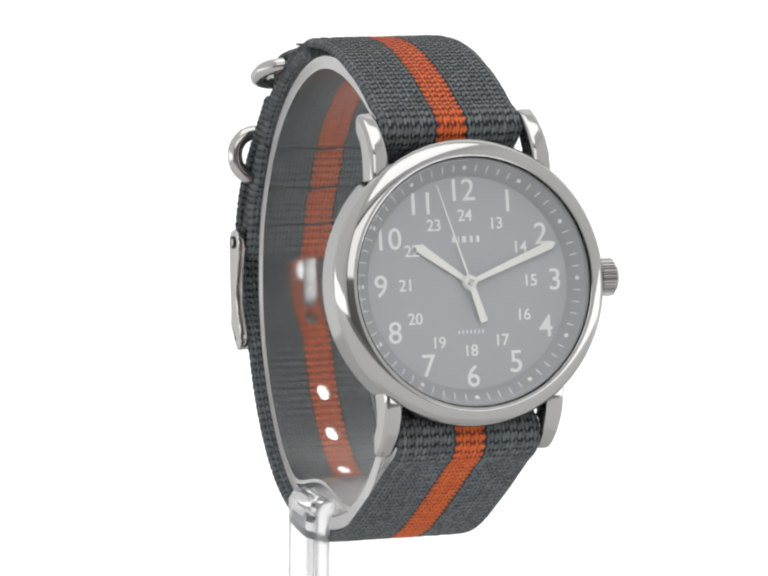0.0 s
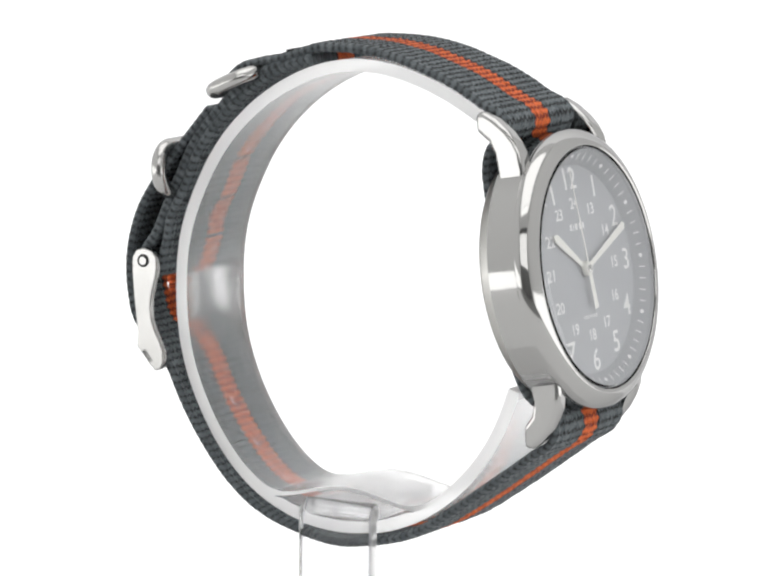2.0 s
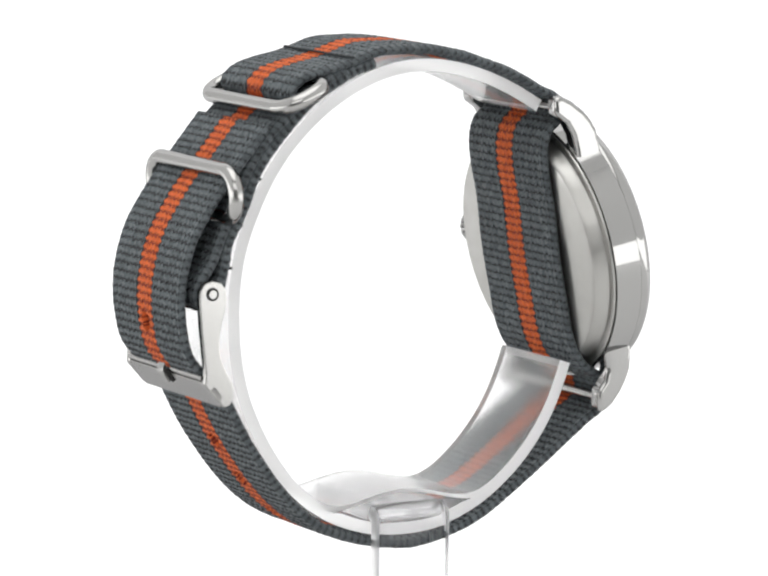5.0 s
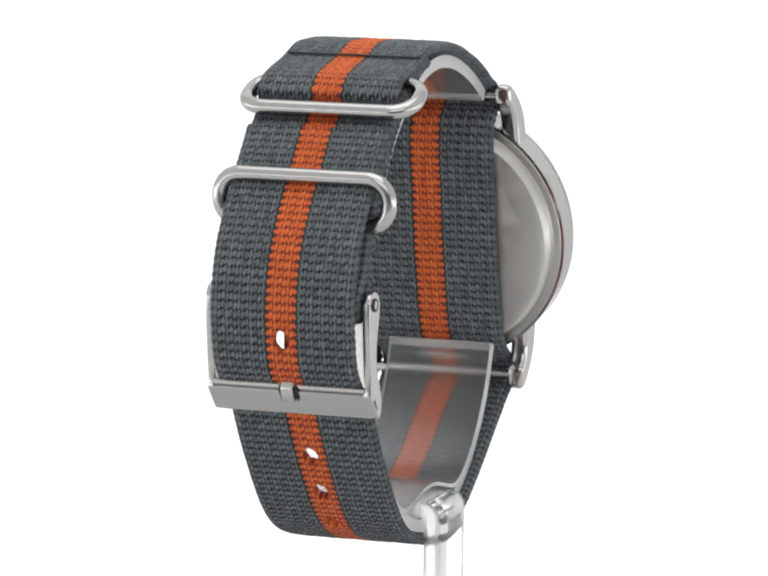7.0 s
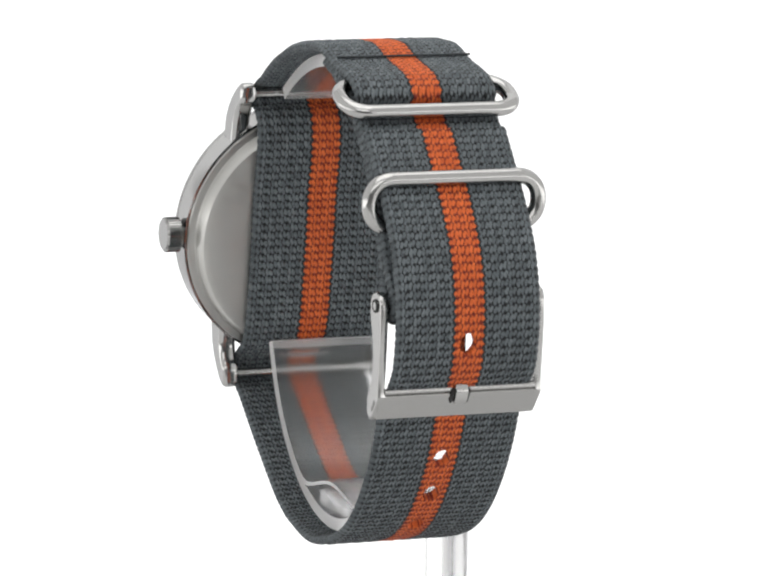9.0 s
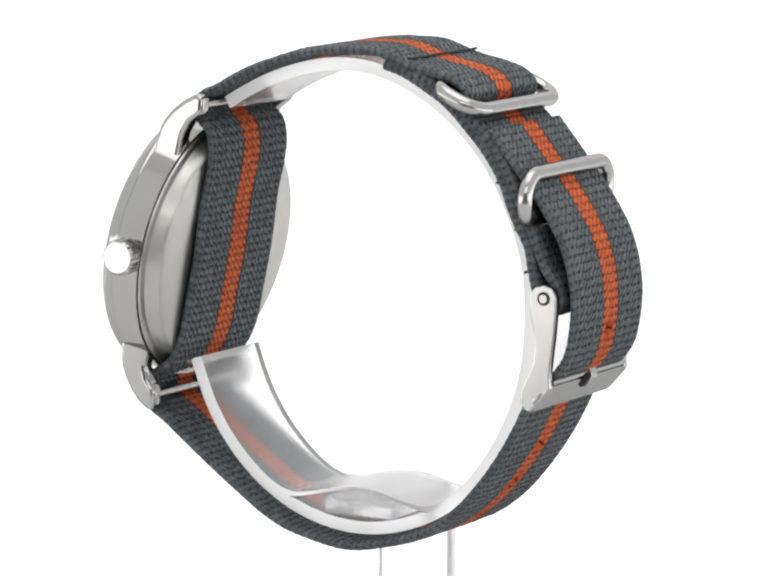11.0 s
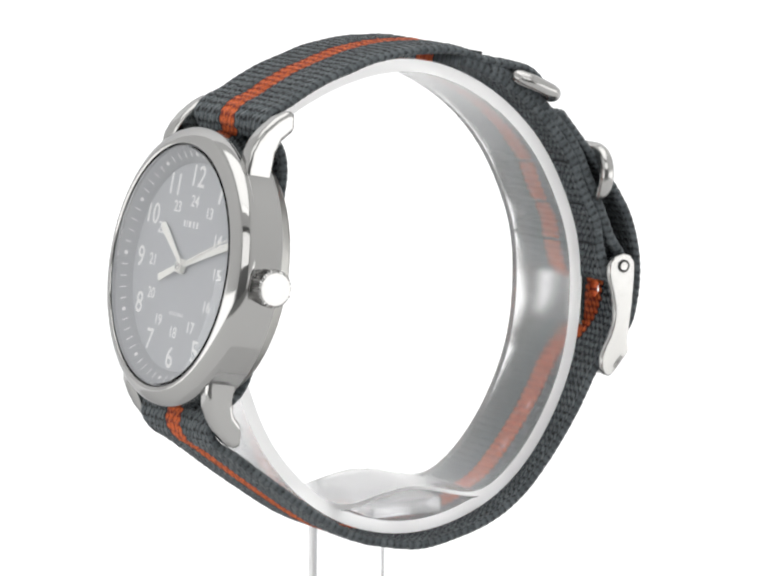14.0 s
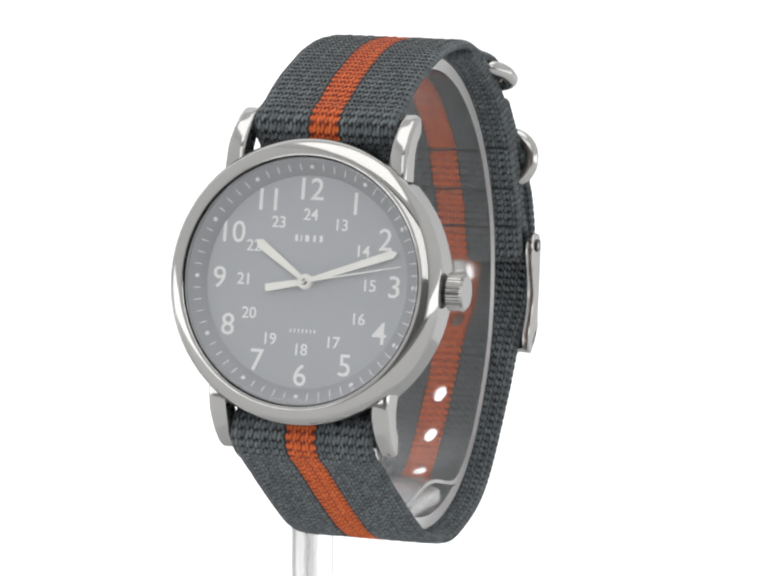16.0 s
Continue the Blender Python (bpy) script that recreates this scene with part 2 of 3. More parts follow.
def build_turntable():
    thing = tagged(new("turntable"), "round pale grey motorised turntable on the sweep table", "turntable")
    part("base", lathe([(0, 0.4), (70, 0.4), (72, 2), (72, 12), (70, 14), (0, 14)], 64, False), WHITE, thing)
    part("platter", lathe([(0, 15), (88, 15), (90, 16), (90, 21), (89, 22), (0, 22)], 96, False), WHITE, thing)
    return thing


turntable = build_turntable()

# ---- the watch ----
watch = tagged(new("wrist_watch"), "steel wrist watch with grey dial and grey-orange striped nylon strap", "watch")
LEAN = 10.6
CASE = pose(0, -32.0 * MM, -0.13 * MM) @ pose(0, 0, 0, 90 - LEAN, 0, 0)   # x to three o'clock, y to twelve, z out of the dial


def build_case():
    # the middle of the case, hollow above for the dial
    clean = [(18.95 * math.cos(2 * math.pi * i / 144), 18.95 * math.sin(2 * math.pi * i / 144)) for i in range(144)]
    bm = bmesh.new()
    loops = []
    for scale_in, h in ((1, -5.2), (1, -1.05), (0, -1.05), (0, -2.1)):
        loop = []
        for x, y in clean:
            k = 1 if scale_in else 16.4 / math.hypot(x, y)
            loop.append(bm.verts.new((x * k, y * k, h)))
        loops.append(loop)
    n = len(clean)
    for a, b in zip(loops, loops[1:]):
        for i in range(n):
            bm.faces.new((a[i], a[(i + 1) % n], b[(i + 1) % n], b[i]))
    bm.faces.new(loops[0][::-1]), bm.faces.new(loops[3])
    rim = [e for e in bm.edges if all(v in set(loops[0]) for v in e.verts) or all(v in set(loops[1]) for v in e.verts)]
    bmesh.ops.bevel(bm, geom=rim, offset=0.22, segments=2, affect="EDGES", profile=0.5)
    part("case", bm, POLISHED, watch, "polished steel case", CASE, 32)
    # rounded bezel that stands proud of the case
    bez = [(16.3, -0.6), (18.7, -1.3), (18.93, -1.15), (19.0, -0.85), (18.95, -0.45), (18.8, 0.0), (18.5, 0.48), (18.1, 0.88), (17.6, 1.2), (17.1, 1.4), (16.75, 1.46), (16.5, 1.38), (16.36, 1.15), (16.36, -0.5)]
    part("bezel", lathe(bez, 128), POLISHED, watch, "polished rounded steel bezel", CASE)
    part("case_back", lathe([(0, -7.8), (16.0, -7.8), (16.8, -7.6), (17.25, -7.0), (17.35, -6.0), (17.6, -5.65), (18.5, -5.55), (18.6, -5.3), (0, -5.0)], 128, False), BRUSHED, watch, "brushed steel screwless case back", CASE)
    lug_top = [(-20.8, 21.3), (-20.95, 18.75), (-22.8, 17.5), (-23.8, 15.9), (-24.3, 14.0), (-25.0, 10.0), (-28.6, 10.5), (-28.35, 14.0), (-27.75, 16.5), (-26.9, 17.9), (-25.7, 19.2), (-23.7, 20.65), (-22.1, 21.4)]
    lug_low = [(-29.2, -13.5), (-29.7, -15.4), (-30.1, -17.0), (-29.8, -18.9), (-28.7, -20.3), (-28.75, -23.2), (-30.0, -23.35), (-31.3, -22.3), (-32.5, -20.8), (-33.4, -19.1), (-34.0, -17.4), (-34.1, -14.7), (-33.4, -11.0), (-29.0, -10.4)]
    for outline in (lug_top, lug_low):
        for side in (-1, 1):
            bm = prism(outline, 10.1, 12.8, "yzx", 0.7, 4)
            for v in bm.verts:
                # the lugs draw in a little towards their tips
                k = max(0.0, min(1.0, (abs(v.co.z) - 13.0) / 9.0))
                if v.co.x > 11.4:
                    v.co.x -= 0.35 * k
                v.co.x *= side
            part("lug", bm, POLISHED, watch, "polished curved steel lug")
    for y, z in ((-21.9, 19.9), (-29.8, -21.4)):
        part("spring_bar", tube([(x, y, z) for x in (-11.4, -9.9, -9.8, 0, 9.8, 9.9, 11.4)], 0.72, 12, False), SATIN, watch, "thin steel spring bar")


def build_crown():
    steps = 144
    prof = [(0, 0), (1.5, 0), (1.5, 0.7), (2.2, 0.75), (2.42, 0.95), (2.42, 2.8), (2.15, 3.12), (0, 3.12)]
    bm = lathe(prof, steps, False)
    for v in bm.verts:
        r = math.hypot(v.co.x, v.co.y)
        if r > 2.3:
            a = math.atan2(v.co.y, v.co.x)
            k = 1 + 0.045 * (1 if math.sin(a * 36) > 0 else -1)
            v.co.x, v.co.y = v.co.x * k, v.co.y * k
    m = CASE @ pose(18.45 * MM, 0, -3.3 * MM, 0, 90, 0)
    part("crown", bm, POLISHED, watch, "knurled steel crown", m, 20)


def text_mesh(word, size, bold):
    """Flat raised characters of Blender's own font, centred, in millimetres."""
    cu = bpy.data.curves.new("word", "FONT")
    cu.body, cu.size, cu.align_x, cu.align_y = word, size, "CENTER", "CENTER"
    cu.extrude, cu.resolution_u, cu.space_character, cu.offset = 0.02, 3, 0.97, bold
    ob = new("word", cu)
    me = bpy.data.meshes.new_from_object(ob.evaluated_get(bpy.context.evaluated_depsgraph_get()))
    bpy.data.objects.remove(ob)
    bpy.data.curves.remove(cu)
    co = np.array([v.co[:] for v in me.vertices])
    lo, hi = co.min(0), co.max(0)
    for v in me.vertices:
        v.co.x -= (lo[0] + hi[0]) / 2
        v.co.y -= (lo[1] + hi[1]) / 2
    return me, hi - lo


def numeral(word, height, x, y, parent, widen=1.0):
    me, size = text_mesh(word, 4.0, 0.045 if height < 2 else 0.02)
    k = height / size[1]
    for v in me.vertices:
        v.co = Vector((v.co.x * k * widen, v.co.y * k, v.co.z)) * MM
    return link("numeral", me, PRINT, parent, matrix=pose(x * MM, y * MM, (DEEP + 0.03) * MM), smooth=0)


DEEP = -1.3    # the dial lies this far below the minute marks' rim


def build_dial():
    dial = part("dial", lathe([(0, DEEP - 0.4), (16.2, DEEP - 0.4), (16.2, DEEP), (0, DEEP)], 96, False), DIAL, watch, "matt grey dial with white numerals", CASE, 20)
    for h in range(1, 13):
        a = radians(30 * h)
        numeral(str(h), 2.9, 12.25 * math.sin(a), 12.25 * math.cos(a), dial)
        numeral(str(h + 12), 1.55, 8.9 * math.sin(a), 8.9 * math.cos(a), dial)
    # the maker's lettering, as plain bars
    for k, wdt in enumerate((0.42, 0.16, 0.55, 0.36, 0.42)):
        x = (-1.78, -1.1, -0.3, 0.72, 1.65)[k]
        part("lettering", box(x - wdt / 2, x + wdt / 2, 5.3, 6.15, DEEP + 0.01, DEEP + 0.05), PRINT, dial, smooth=0)
    for k in range(7):
        part("lettering", box(-1.80 + k * 0.56, -1.62 + k * 0.56, -6.7, -6.2, DEEP + 0.01, DEEP + 0.04), PRINT, dial, smooth=0)
    ring = part("chapter_ring", lathe([(14.0, DEEP + 0.02), (14.05, DEEP + 0.15), (16.15, 0.35), (16.2, 0.95), (16.32, 0.95), (16.32, DEEP)], 96), RING, watch, "dark grey chapter ring with minute marks", CASE)
    tick = None
    for k in range(60):
        a = radians(6 * k)
        m = pose(0, 0, 0, 0, 0, -6 * k) @ pose(0, 15.1 * MM, -0.36 * MM, 35.5)
        if k % 5 == 0:
            part("hour_dot", lathe([(0, 0), (0.30, 0), (0.30, 0.05), (0, 0.05)], 14, False), PRINT, ring, matrix=m, smooth=0)
        elif tick is None:
            tick = part("minute_mark", box(-0.065, 0.065, -0.5, 0.5, 0, 0.04), PRINT, ring, matrix=m, smooth=0)
        else:
            link("minute_mark", tick.data, None, ring, matrix=m, smooth=0)


def build_crystal():
    prof = [(0, 1.72)] + [(r, 1.72 - 0.32 * (r / 16.3) ** 2) for r in (4, 8, 11, 13.5, 15.2)] + [(16.0, 1.38), (16.28, 1.15), (16.28, 1.0), (0, 1.0)]
    ob = part("crystal", lathe(prof, 96, False), CRYSTAL, watch, "clear slightly domed mineral crystal", CASE, 30)
    ob.visible_shadow = False


def pointer_mesh(tip, base_w, tip_w, tail, tail_w, hub):
    out = [(-base_w, hub * 0.6), (-tip_w, tip - tip_w * 1.2), (0, tip), (tip_w, tip - tip_w * 1.2), (base_w, hub * 0.6)]
    if tail:
        out += [(tail_w * 0.8, -hub * 0.6), (tail_w, -tail), (-tail_w, -tail), (-tail_w * 0.8, -hub * 0.6)]
    else:
        out += [(base_w, -hub * 0.5), (-base_w, -hub * 0.5)]
    bm = prism(out, 0, 0.1, "xyz", 0.03, 1)
    disc = lathe([(0, 0), (hub, 0), (hub, 0.12), (0, 0.12)], 32, False)
    me = bpy.data.meshes.new("hub")
    disc.to_mesh(me)
    disc.free()
    bm.from_mesh(me)
    bpy.data.meshes.remove(me)
    return bm


HOUR_AT, MINUTE_AT = 305.5, 68.8


def build_pointers():
    part("hour_pointer", pointer_mesh(9.0, 0.34, 0.66, 0, 0, 1.05), POINTER, watch, "cream lacquered hour pointer", CASE @ pose(0, 0, -1.0 * MM, 0, 0, -HOUR_AT))
    minute = part("minute_pointer", pointer_mesh(13.3, 0.33, 0.56, 0, 0, 1.0), POINTER, watch, "cream lacquered minute pointer", CASE @ pose(0, 0, -0.75 * MM, 0, 0, -MINUTE_AT))
    sec = part("second_pointer", pointer_mesh(13.6, 0.15, 0.07, 5.5, 0.52, 0.85), POINTER, watch, "thin cream second pointer with a broad tail", CASE @ pose(0, 0, -0.5 * MM))
    part("cap", lathe([(0, 0.1), (0.46, 0.1), (0.46, 0.24), (0.36, 0.3), (0, 0.3)], 24, False), SATIN, sec, "small steel pin")
    return sec, minute


# ---- the strap ----
WIDE = 20.0
# across the top, down in front of the upper bar, behind the case, round the lower bar, along the cuff and out as the free tail
MAIN = [(15.9, 22.9), (18.4, 22.2), (19.0, 23.4), (17.6, 24.9), (14.6, 25.9), (11.8, 26.45), (9.3, 27.1), (5.4, 28.35), (2.0, 28.5), (-1.2, 28.45), (-4.5, 28.05), (-7.9, 27.35), (-11.2, 26.25), (-14.5, 25.1), (-17.85, 23.5), (-20.5, 22.0), (-22.6, 21.1), (-23.9, 19.6), (-23.3, 17.9),
        (-21.6, 16.2), (-21.0, 13.5), (-21.4, 10.0), (-22.4, 5.5), (-23.3, -1.2), (-24.7, -8.0), (-25.9, -13.2), (-27.6, -16.4), (-29.6, -18.0), (-31.3, -19.2), (-32.0, -21.2), (-30.9, -23.2), (-28.6, -24.7),
        (-25.5, -27.0), (-21.3, -30.1), (-15.3, -34.3), (-11.9, -36.45), (-8.6, -37.95), (-5.2, -38.85), (0.8, -39.75), (6.9, -38.75), (11.6, -37.3), (15.0, -35.55), (18.3, -32.9), (21.7, -29.05), (25.05, -24.3), (27.0, -20.9), (28.6, -17.8),
        (30.4, -15.4), (32.6, -13.4), (34.4, -11.0), (35.3, -7.4), (35.55, -3.4), (35.05, 0.3), (33.7, 4.4), (31.6, 7.9), (29.4, 10.9), (26.5, 14.35), (24.0, 17.3), (22.6, 19.0)]
# the inner layer from under the top down to the buckle's bar, round it and back up outside
UNDER = [(6.3, 26.85), (9.05, 26.1), (12.45, 24.4), (15.8, 22.35), (19.2, 19.2), (22.6, 15.4), (24.65, 12.25), (26.0, 8.8), (27.35, 6.1), (28.6, 3.7), (29.2, 0.6), (29.8, -1.8), (30.5, -3.7), (32.0, -4.5), (33.3, -3.4), (32.8, -1.4), (31.2, 0.9), (29.95, 3.6), (28.55, 6.9), (27.1, 9.8), (25.6, 13.0), (23.4, 16.4), (20.1, 19.75), (16.9, 22.6), (13.6, 24.7), (10.8, 25.8)]


def strap_mesh(path, width, thick, holes=(), step=0.2, cross=0.186, seed=1, pulls=()):
    """Webbing along a line in the plane x = 0: rounded edges, woven relief, punched holes (places along the line)."""
    line = curve_points(path, step)
    n = len(line)
    tang = np.gradient(line, axis=0)
    tang /= np.linalg.norm(tang, axis=1)[:, None]
    norm = np.stack([tang[:, 1], -tang[:, 0]], 1)          # to the line's right
    s = np.arange(n) * step
    cols = int(width / cross) + 1
    u = np.linspace(0, width, cols)
    S, U = np.meshgrid(s, u, indexing="ij")
    rng = np.random.RandomState(seed)
    row = S / 1.1
    odd = (np.floor(U / 0.56) % 2) * 0.16 + (U / 0.56 % 1) * 0.3
    relief = np.abs(np.sin(np.pi * (row + odd))) ** 0.6 * (0.35 + 0.65 * np.abs(np.sin(np.pi * U / 1.68)) ** 0.5)
    relief *= 0.75 + 0.5 * rng.rand(n // 5 + 2, cols // 3 + 2)[(np.arange(n) // 5)[:, None], (np.arange(cols) // 3)[None, :]]
    drift = np.convolve(rng.normal(0, 1, n + 160), np.hanning(161) / 80.5, "valid")[:n] * 0.5
    drift += sum(shift * np.exp(-((s - at) / spread) ** 2) for at, shift, spread in pulls)
    scallop = 0.16 * np.abs(np.sin(np.pi * row)) ** 0.6 * (1 - np.minimum(np.minimum(U, width - U), 0.5) / 0.5)
    X = U - width / 2 + drift[:, None] + scallop * np.sign(U - width / 2)
    edge = np.clip(np.minimum(U, width - U) / 0.55, 0, 1)
    half = thick / 2 * np.sqrt(np.clip(1 - (1 - edge) ** 2, 0.08, 1))
    verts, uvs = [], []
    for side in (1, -1):
        off = side * (half - 0.16 + 0.24 * relief * (0.1 + 0.9 * np.clip(np.minimum(U, width - U) / 1.3, 0, 1)))
        P = np.stack([X, line[:, 0][:, None] + norm[:, 0][:, None] * off, line[:, 1][:, None] + norm[:, 1][:, None] * off], 2)
        verts.append(P)
    # holes: faces inside go, the rim is drawn onto the oval
    gone = np.zeros((n - 1, cols - 1), bool)
    for at in holes:
        du, ds = (U - width / 2 - 0.1) / 1.08, (S - at) / 1.4
        d = np.sqrt(du ** 2 + ds ** 2)
        inside = (d[:-1, :-1] + d[1:, :-1] + d[:-1, 1:] + d[1:, 1:]) / 4 < 1
        gone |= inside
        touch = np.zeros_like(d, bool)
        for a in (0, 1):
            for b in (0, 1):
                touch[a:n - 1 + a, b:cols - 1 + b] |= inside
        out = np.zeros_like(d, bool)
        for a in (0, 1):
            for b in (0, 1):
                out[a:n - 1 + a, b:cols - 1 + b] |= ~inside
        rim = touch & out
        i, j = np.nonzero(rim)
        k = 1 / np.maximum(d[i, j], 1e-6)
        nu, ns = width / 2 + 0.1 + (U[i, j] - width / 2 - 0.1) * k, at + (S[i, j] - at) * k
        dx, dsn = nu - U[i, j], ns - S[i, j]
        for P in verts:
            P[i, j, 0] += dx
            P[i, j, 1] += tang[i, 0] * dsn
            P[i, j, 2] += tang[i, 1] * dsn
    total = n * cols
    V = np.vstack([verts[0].reshape(-1, 3), verts[1].reshape(-1, 3)]) * MM
    idx = np.arange(total).reshape(n, cols)
    q = np.stack([idx[:-1, :-1], idx[:-1, 1:], idx[1:, 1:], idx[1:, :-1]], 2)[~gone]
    faces = [q, q[:, ::-1] + total]
    # close every open edge between the two faces
    e = np.vstack([q[:, [0, 1]], q[:, [1, 2]], q[:, [2, 3]], q[:, [3, 0]]])
    key = np.sort(e, 1)
    _, first, count = np.unique(key[:, 0] * total + key[:, 1], return_index=True, return_counts=True)
    rim = e[first[count == 1]]
    faces.append(np.stack([rim[:, 1], rim[:, 0], rim[:, 0] + total, rim[:, 1] + total], 1))
    F = np.vstack(faces)
    me = bpy.data.meshes.new("strap")
    me.vertices.add(len(V))
    me.vertices.foreach_set("co", V.ravel())
    me.loops.add(F.size)
    me.loops.foreach_set("vertex_index", F.ravel().astype(np.int32))
    me.polygons.add(len(F))
    me.polygons.foreach_set("loop_start", np.arange(0, F.size, 4, dtype=np.int32))
    me.update(calc_edges=True)
    uv = me.uv_layers.new(name="UVMap")
    UV = np.stack([np.tile(U.ravel(), 2), np.tile(S.ravel(), 2)], 1)
    uv.data.foreach_set("uv", UV[F.ravel()].ravel())
    me.validate()
    return me, line


def arc_at(line, y, z):
    return float(np.argmin(np.hypot(line[:, 0] - y, line[:, 1] - z))) * 0.2


def build_strap():
    line = curve_points(MAIN, 0.2)
    holes = [arc_at(line, y, z) for y, z in ((25.0, -24.4), (21.0, -29.8), (16.0, -34.8), (35.5, -7.5), (31.6, -14.3))]
    me, _ = strap_mesh(MAIN, WIDE, 1.3, holes, pulls=[(holes[1], -0.45, 16.0)])
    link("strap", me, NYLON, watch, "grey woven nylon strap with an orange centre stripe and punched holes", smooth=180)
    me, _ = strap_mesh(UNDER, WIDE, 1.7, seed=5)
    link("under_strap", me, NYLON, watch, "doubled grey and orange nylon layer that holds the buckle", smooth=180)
    # seams on the wrist side of the doubled layer
    for y, z in ((23.75, 12.0), (26.55, 5.9), (28.15, 0.3)):
        part("stitching", tube([(x, y, z + 0.12 * math.sin(x)) for x in np.linspace(-9.6, 9.6, 24)], 0.2, 8, False), THREAD, watch, "dark seam across the strap")
    for y, z in ((9.9, 27.9),):
        part("stitching", tube(curve_points([(-9.9, y - 0.1, z - 0.1), (-5, y + 0.1, z - 0.12), (0, y, z - 0.08), (5, y + 0.1, z - 0.12), (9.2, y - 0.1, z - 0.1)], 0.5), 0.16, 8, False), THREAD, watch, "dark seam across the strap")


def build_keepers():
    for (y0, z0), (y1, z1), w in (((21.5, 21.45), (14.7, 24.6), 25.0), ((29.1, 13.6), (28.8, 6.9), 25.0)):
        mid = Vector((-0.45, (y0 + y1) / 2, (z0 + z1) / 2))
        d = Vector((0, y1 - y0, z1 - z0))
        h = d.length
        d.normalize()
        loop = rounded_loop(w - 1.2, h - 0.3, 3.0, 10)
        part("keeper_ring", tube([mid + Vector((p, 0, 0)) + d * q for p, q in loop], 1.05, 18), SATIN, watch, "rounded steel strap keeper ring")


def build_buckle():
    arm = [(32.0, -0.85), (33.2, -1.2), (33.85, -2.3), (33.85, -4.5), (33.6, -7.6), (33.2, -11.0), (32.95, -13.2), (33.1, -14.9), (31.6, -16.6), (30.1, -18.15), (29.2, -17.9), (28.7, -16.9), (28.75, -15.3), (29.4, -13.9), (30.1, -12.6), (30.7, -11.0), (30.85, -9.4), (30.75, -8.0), (30.45, -6.6), (30.0, -5.0), (29.75, -3.6), (29.9, -2.2), (30.6, -1.2)]
    frame_part = part("buckle", prism(arm, -11.55, -10.45, "yzx", 0.25, 2), SATIN, watch, "brushed steel pin buckle")
    part("arm", prism(arm, 10.45, 11.55, "yzx", 0.25, 2), SATIN, frame_part)
    # end bar: a plate with rounded corners, its upper edge turned out as a lip
    tilt_bar = math.degrees(math.atan2(2.95, 3.6))
    seat = pose(0, 31.25 * MM, -16.1 * MM, 90 - tilt_bar, 0, 0)
    part("end_bar", prism(rounded_loop(23.1, 4.5, 1.25, 6), -0.55, 0.55, "xyz", 0.22, 2), SATIN, frame_part, matrix=seat)
    part("lip", tube([(x, 32.85, -14.0) for x in (-10.6, -10.3, -0.9)], 0.42, 12, False), SATIN, frame_part)
    part("lip", tube([(x, 32.85, -14.0) for x in (1.1, 10.3, 10.6)], 0.42, 12, False), SATIN, frame_part)
    # dark strips stand in for the shade in the slots beside the prong
    for x in (-1.12, 1.12):
        part("notch_shade", prism([(32.9, -13.5), (33.75, -14.3), (32.45, -16.0), (31.8, -15.4)], x - 0.14, x + 0.14, "yzx"), DARK, frame_part, "dark strip painted as the shaded slot beside the prong")
    part("pivot_bar", tube([(x, 32.0, -2.7) for x in (-11.75, 0, 11.75)], 0.62, 16, False), SATIN, frame_part)
    # dark rings stand in for the shaded gap round each pivot end
    for side in (-1, 1):
        part("pivot_ring", tube([(side * 11.62, 32.0 + 0.72 * math.cos(a), -2.7 + 0.72 * math.sin(a)) for a in np.linspace(0, 2 * math.pi, 20, endpoint=False)], 0.2, 8), DARK, frame_part, "dark ring painted as the shaded gap round the pivot")
    # the prong: a flat strip bent over the end bar
    pin = curve_points([(32.3, -3.6), (32.3, -6.5), (32.2, -9.5), (32.2, -11.6), (32.8, -13.0), (33.45, -14.0), (33.35, -14.9), (32.6, -15.9)], 0.4)
    way = np.gradient(pin, axis=0)
    way /= np.linalg.norm(way, axis=1)[:, None]
    side = np.stack([-way[:, 1], way[:, 0]], 1) * 0.42
    part("prong", prism([tuple(p) for p in pin + side] + [tuple(p) for p in (pin - side)[::-1]], -0.9, 0.9, "yzx", 0.18, 2), SATIN, frame_part, "flat steel buckle prong")


build_case()
build_crown()
build_dial()
build_crystal()
second, minute = build_pointers()
build_strap()
build_keepers()
build_buckle()


# ---- the stand ----
def holed_prism(outline, hole, lo, hi):
    """Extrudes an outline in the y-z plane, with a hole through it, between x = lo and x = hi."""
    bm = bmesh.new()
    rims = []
    for x in (lo, hi):
        edges, loops = [], []
        for loop in (outline, hole):
            vs = [bm.verts.new((x, y, z)) for y, z in loop]
            edges += [bm.edges.new((vs[i - 1], vs[i])) for i in range(len(vs))]
            loops.append(vs)
        bmesh.ops.triangle_fill(bm, use_beauty=True, use_dissolve=False, edges=edges)
        rims.append(loops)
    for a, b in zip(*rims):
        for i in range(len(a)):
            bm.faces.new((a[i - 1], a[i], b[i], b[i - 1]))
    return bm


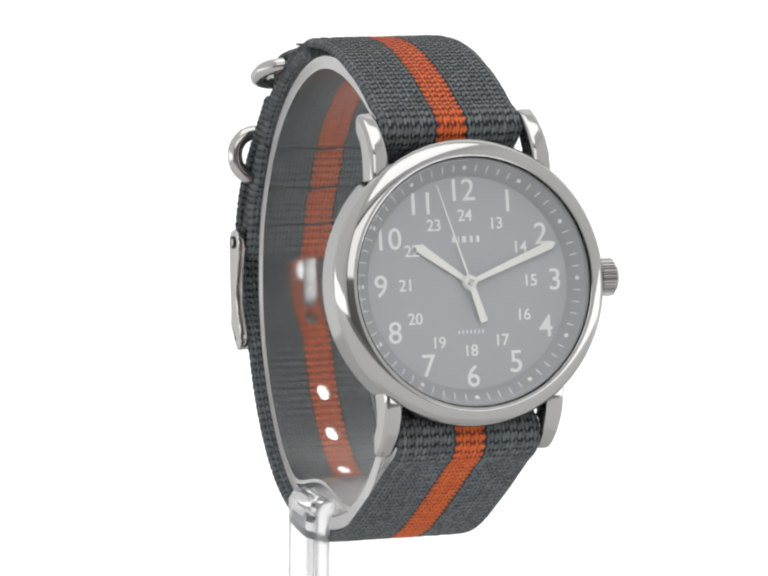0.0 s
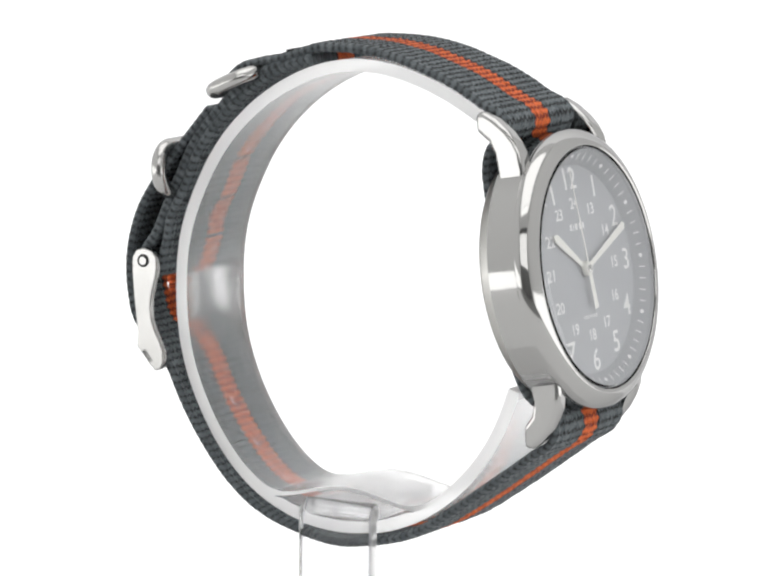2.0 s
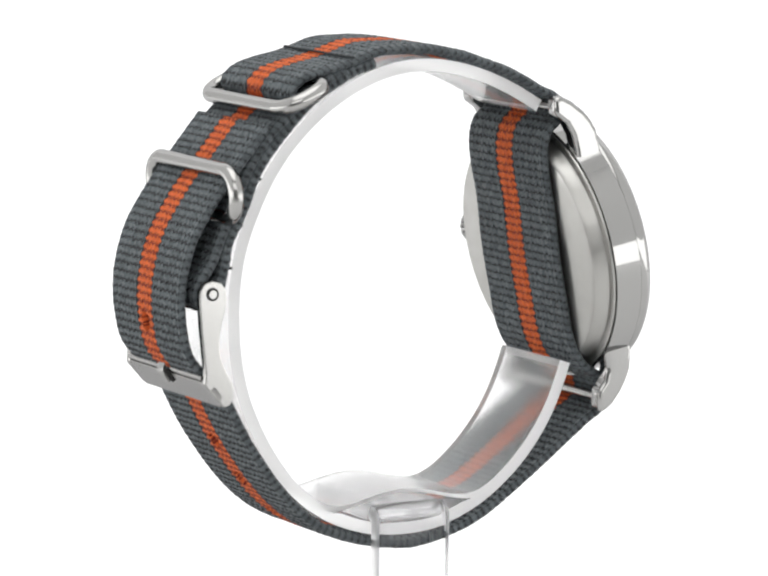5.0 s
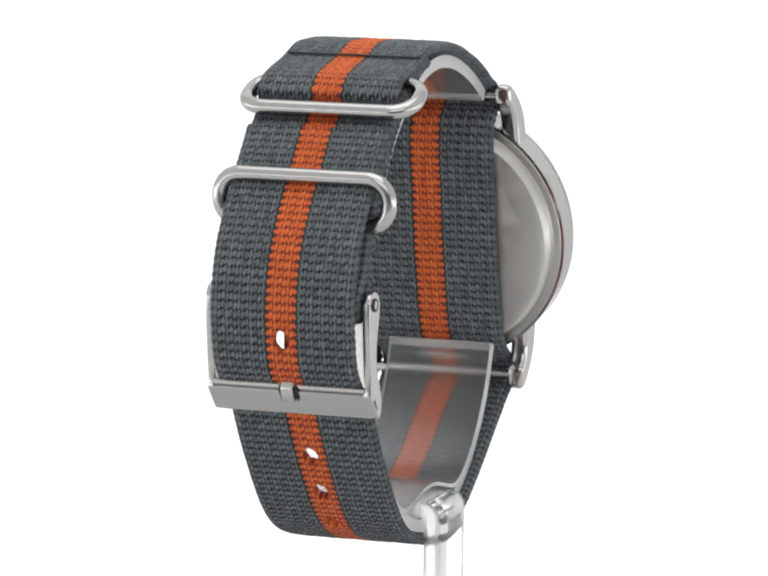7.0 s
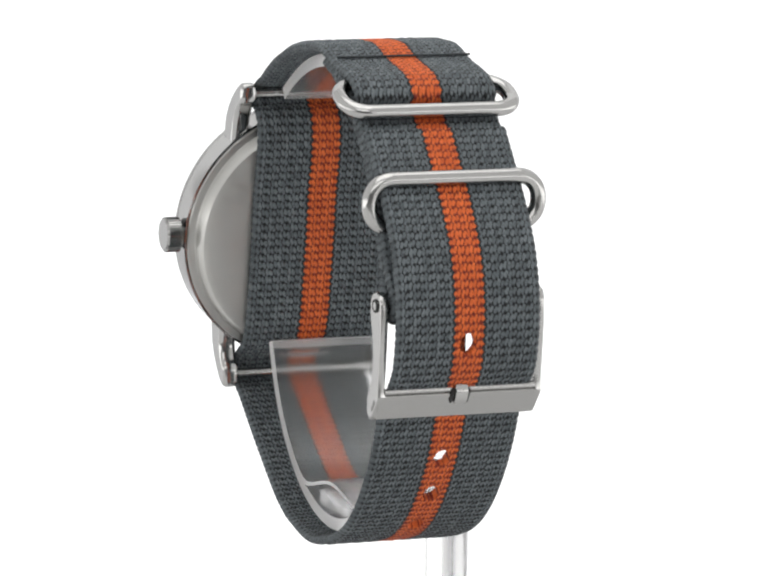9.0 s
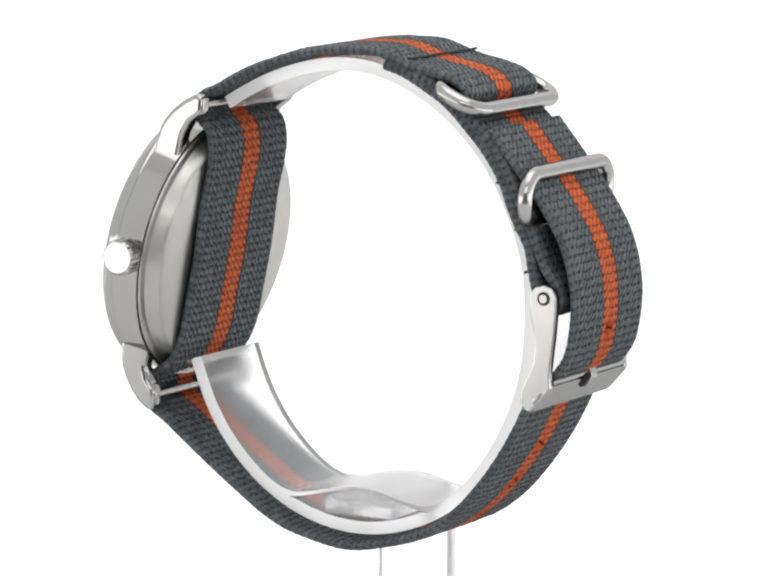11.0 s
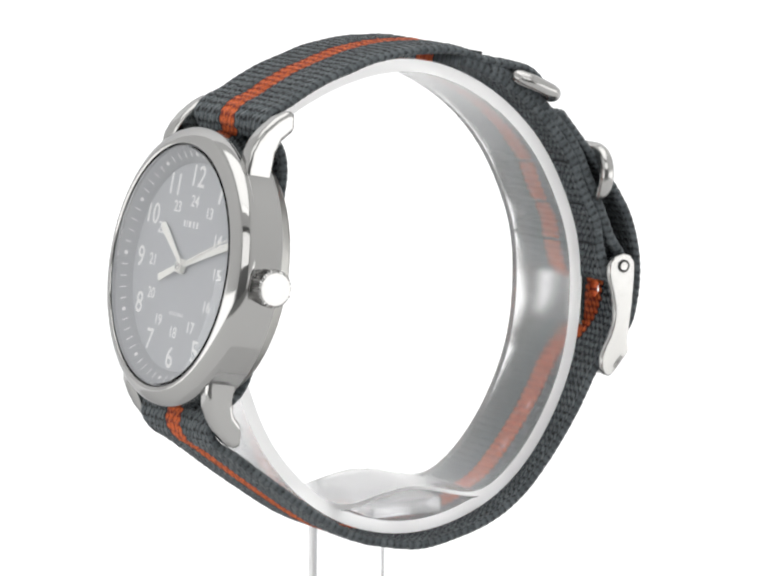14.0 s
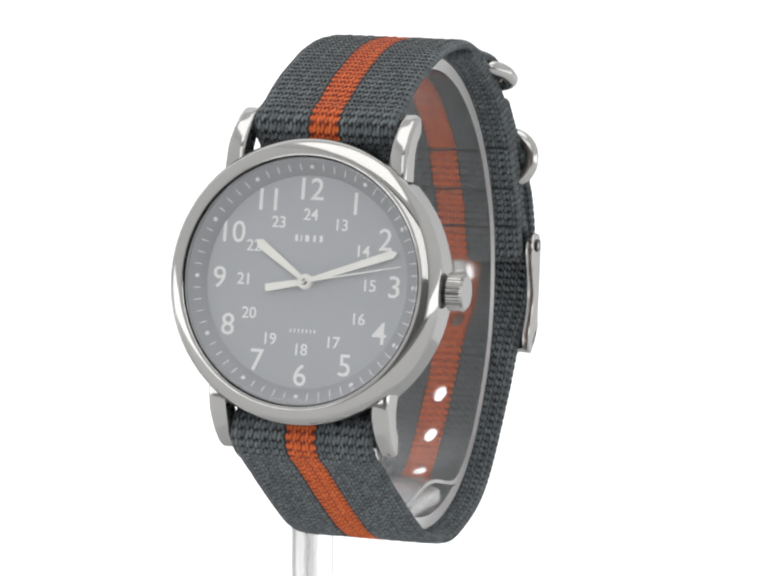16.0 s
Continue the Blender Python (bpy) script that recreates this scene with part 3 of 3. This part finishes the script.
def build_stand():
    stand = tagged(new("display_stand"), "clear acrylic watch stand with an open cuff on an upright", "display stand")
    # open cuff: the ring that carries the strap
    outer = [(-20.9, 20.6), (-18.2, 22.4), (-14.6, 24.2), (-11.2, 25.45), (-7.9, 26.55), (-4.5, 27.15), (-1.2, 27.35), (2.0, 27.2), (5.2, 26.4), (8.6, 25.1), (11.9, 23.35), (15.1, 21.3), (18.4, 18.3), (21.7, 14.6), (23.7, 11.6), (25.0, 8.3), (26.3, 5.6), (27.5, 3.0), (28.2, -2.0), (28.3, -8.0), (27.8, -14.0), (26.8, -17.8), (24.8, -22.5), (21.5, -28.1), (18.2, -32.0), (14.9, -34.7), (11.5, -36.45), (6.8, -38.0), (0.8, -38.9), (-5.2, -38.0), (-8.5, -37.1), (-11.8, -35.6), (-15.1, -33.3), (-19.0, -29.9), (-22.6, -25.2), (-25.0, -20.6), (-26.2, -16.6)]
    line = curve_points(outer, 1.0)
    # an even sweep, without the strap's unevenness
    ahead, behind = 2 * line[0] - line[9:0:-1], 2 * line[-1] - line[-2:-11:-1]
    longer = np.vstack([ahead, line, behind])
    line = np.stack([np.convolve(longer[:, k], np.hanning(21)[1:-1] / np.hanning(21).sum(), "valid") for k in (0, 1)], 1)
    tang = np.gradient(line, axis=0)
    tang /= np.linalg.norm(tang, axis=1)[:, None]
    nrm = np.stack([-tang[:, 1], tang[:, 0]], 1)
    centre = np.array([0.0, -6.0])
    sign = np.sign(((centre - line) * nrm).sum(1))[:, None]
    inner = line + nrm * sign * 1.75
    # at its foot the inner face swings up in a wave, over a lens-shaped opening
    def arch(y):
        return -33.95 + 0.925 * (math.cos(math.pi * min(1.0, abs(y - 0.9) / 11.8)) + 1)
    wave = [(y, z + 0.6 * math.log(1 + math.exp((arch(y) - z) / 0.6)) if z < -27 else z) for y, z in inner]
    sole = sorted((y, z) for y, z in inner if z < -30)
    sole_y, sole_z = [p[0] for p in sole], [p[1] for p in sole]
    opening = [(y, arch(y) - 0.5) for y in np.linspace(-10.2, 12.0, 24)] + [(y, min(float(np.interp(y, sole_y, sole_z)), arch(y) - 0.6)) for y in np.linspace(11.7, -9.9, 22)]
    cuff = part("cuff", holed_prism([tuple(p) for p in line] + wave[::-1], opening, -8.9, 6.4), HAZY, stand, "clear acrylic open cuff with an arched foot", smooth=30)
    # upright with a hooked head that runs into the hollow under the bridge
    foot = -HUB / MM + 26.2
    prof = [(-11.95, foot), (-9.65, foot), (-9.65, -36.2), (-9.05, -35.9), (-9.05, -33.8), (-9.6, -33.8), (-10.6, -33.9), (-11.4, -34.4), (-11.95, -35.4)]
    post = part("upright", prism(prof, -5.1, 6.5, "xzy", 0.6, 3), ACRYLIC, stand, "clear acrylic hooked upright")
    peg = part("peg", box(-9.0, 6.2, -4.9, 6.3, -36.3, -33.9, 0.6, 3), CLOUDY, stand, "cloudy acrylic peg through the cuff")
    base = part("foot_plate", prism(rounded_loop(46, 40, 4), -HUB / MM + 22.2, foot, "xyz", 0.3, 1), ACRYLIC, stand, "clear acrylic foot plate")
    for ob in (cuff, post, peg, base):
        ob.visible_shadow = False
    # the sawn sides of the cuff are slightly frosted; corners get painted grey lines
    for ob, axis in ((cuff, 0), (post, 1)):
        ob.data.materials.append(FROST)
        ob.data.materials.append(GREYED)
        for p in ob.data.polygons:
            k = abs(p.normal[axis])
            p.material_index = 1 if k > 0.9 else 2 if k > 0.3 else 0
            if ob is cuff and any(math.hypot(p.center.y / MM - y, p.center.z / MM - z) < 1.2 for y, z in (line[0], line[-1])):
                p.material_index = 1
    return stand


stand = build_stand()


# ---- what moves ----
def motions():
    rows = []
    for k in range(33):
        t = 0.5 * k
        rows.append((t, pose(0, 0, HUB, 0, 0, TURN_START + TURN_RATE * t) @ pose(OFF_AXIS * MM, 0, 0)))
    walk(watch, rows)
    walk(stand, rows)
    walk(minute, [(t, CASE @ pose(0, 0, -0.75 * MM, 0, 0, -MINUTE_AT - 0.1 * t)) for t in (0.0, 4.0, 8.0, 12.0, 16.0)])
    # the second pointer jumps once a second
    ticks = [(0.0, 57)]
    count = 57
    t = FIRST_TICK
    while t < 15.95:
        ticks += [(t - 0.04, count), (t + 0.04, count + 1)]
        count += 1
        t += 1.0
    ticks.append((16.0, count))
    walk(second, [(t, CASE @ pose(0, 0, -0.5 * MM, 0, 0, -6.0 * c - SECOND_OFF)) for t, c in ticks])


FIRST_TICK, SECOND_OFF = 0.55, 0.6
motions()
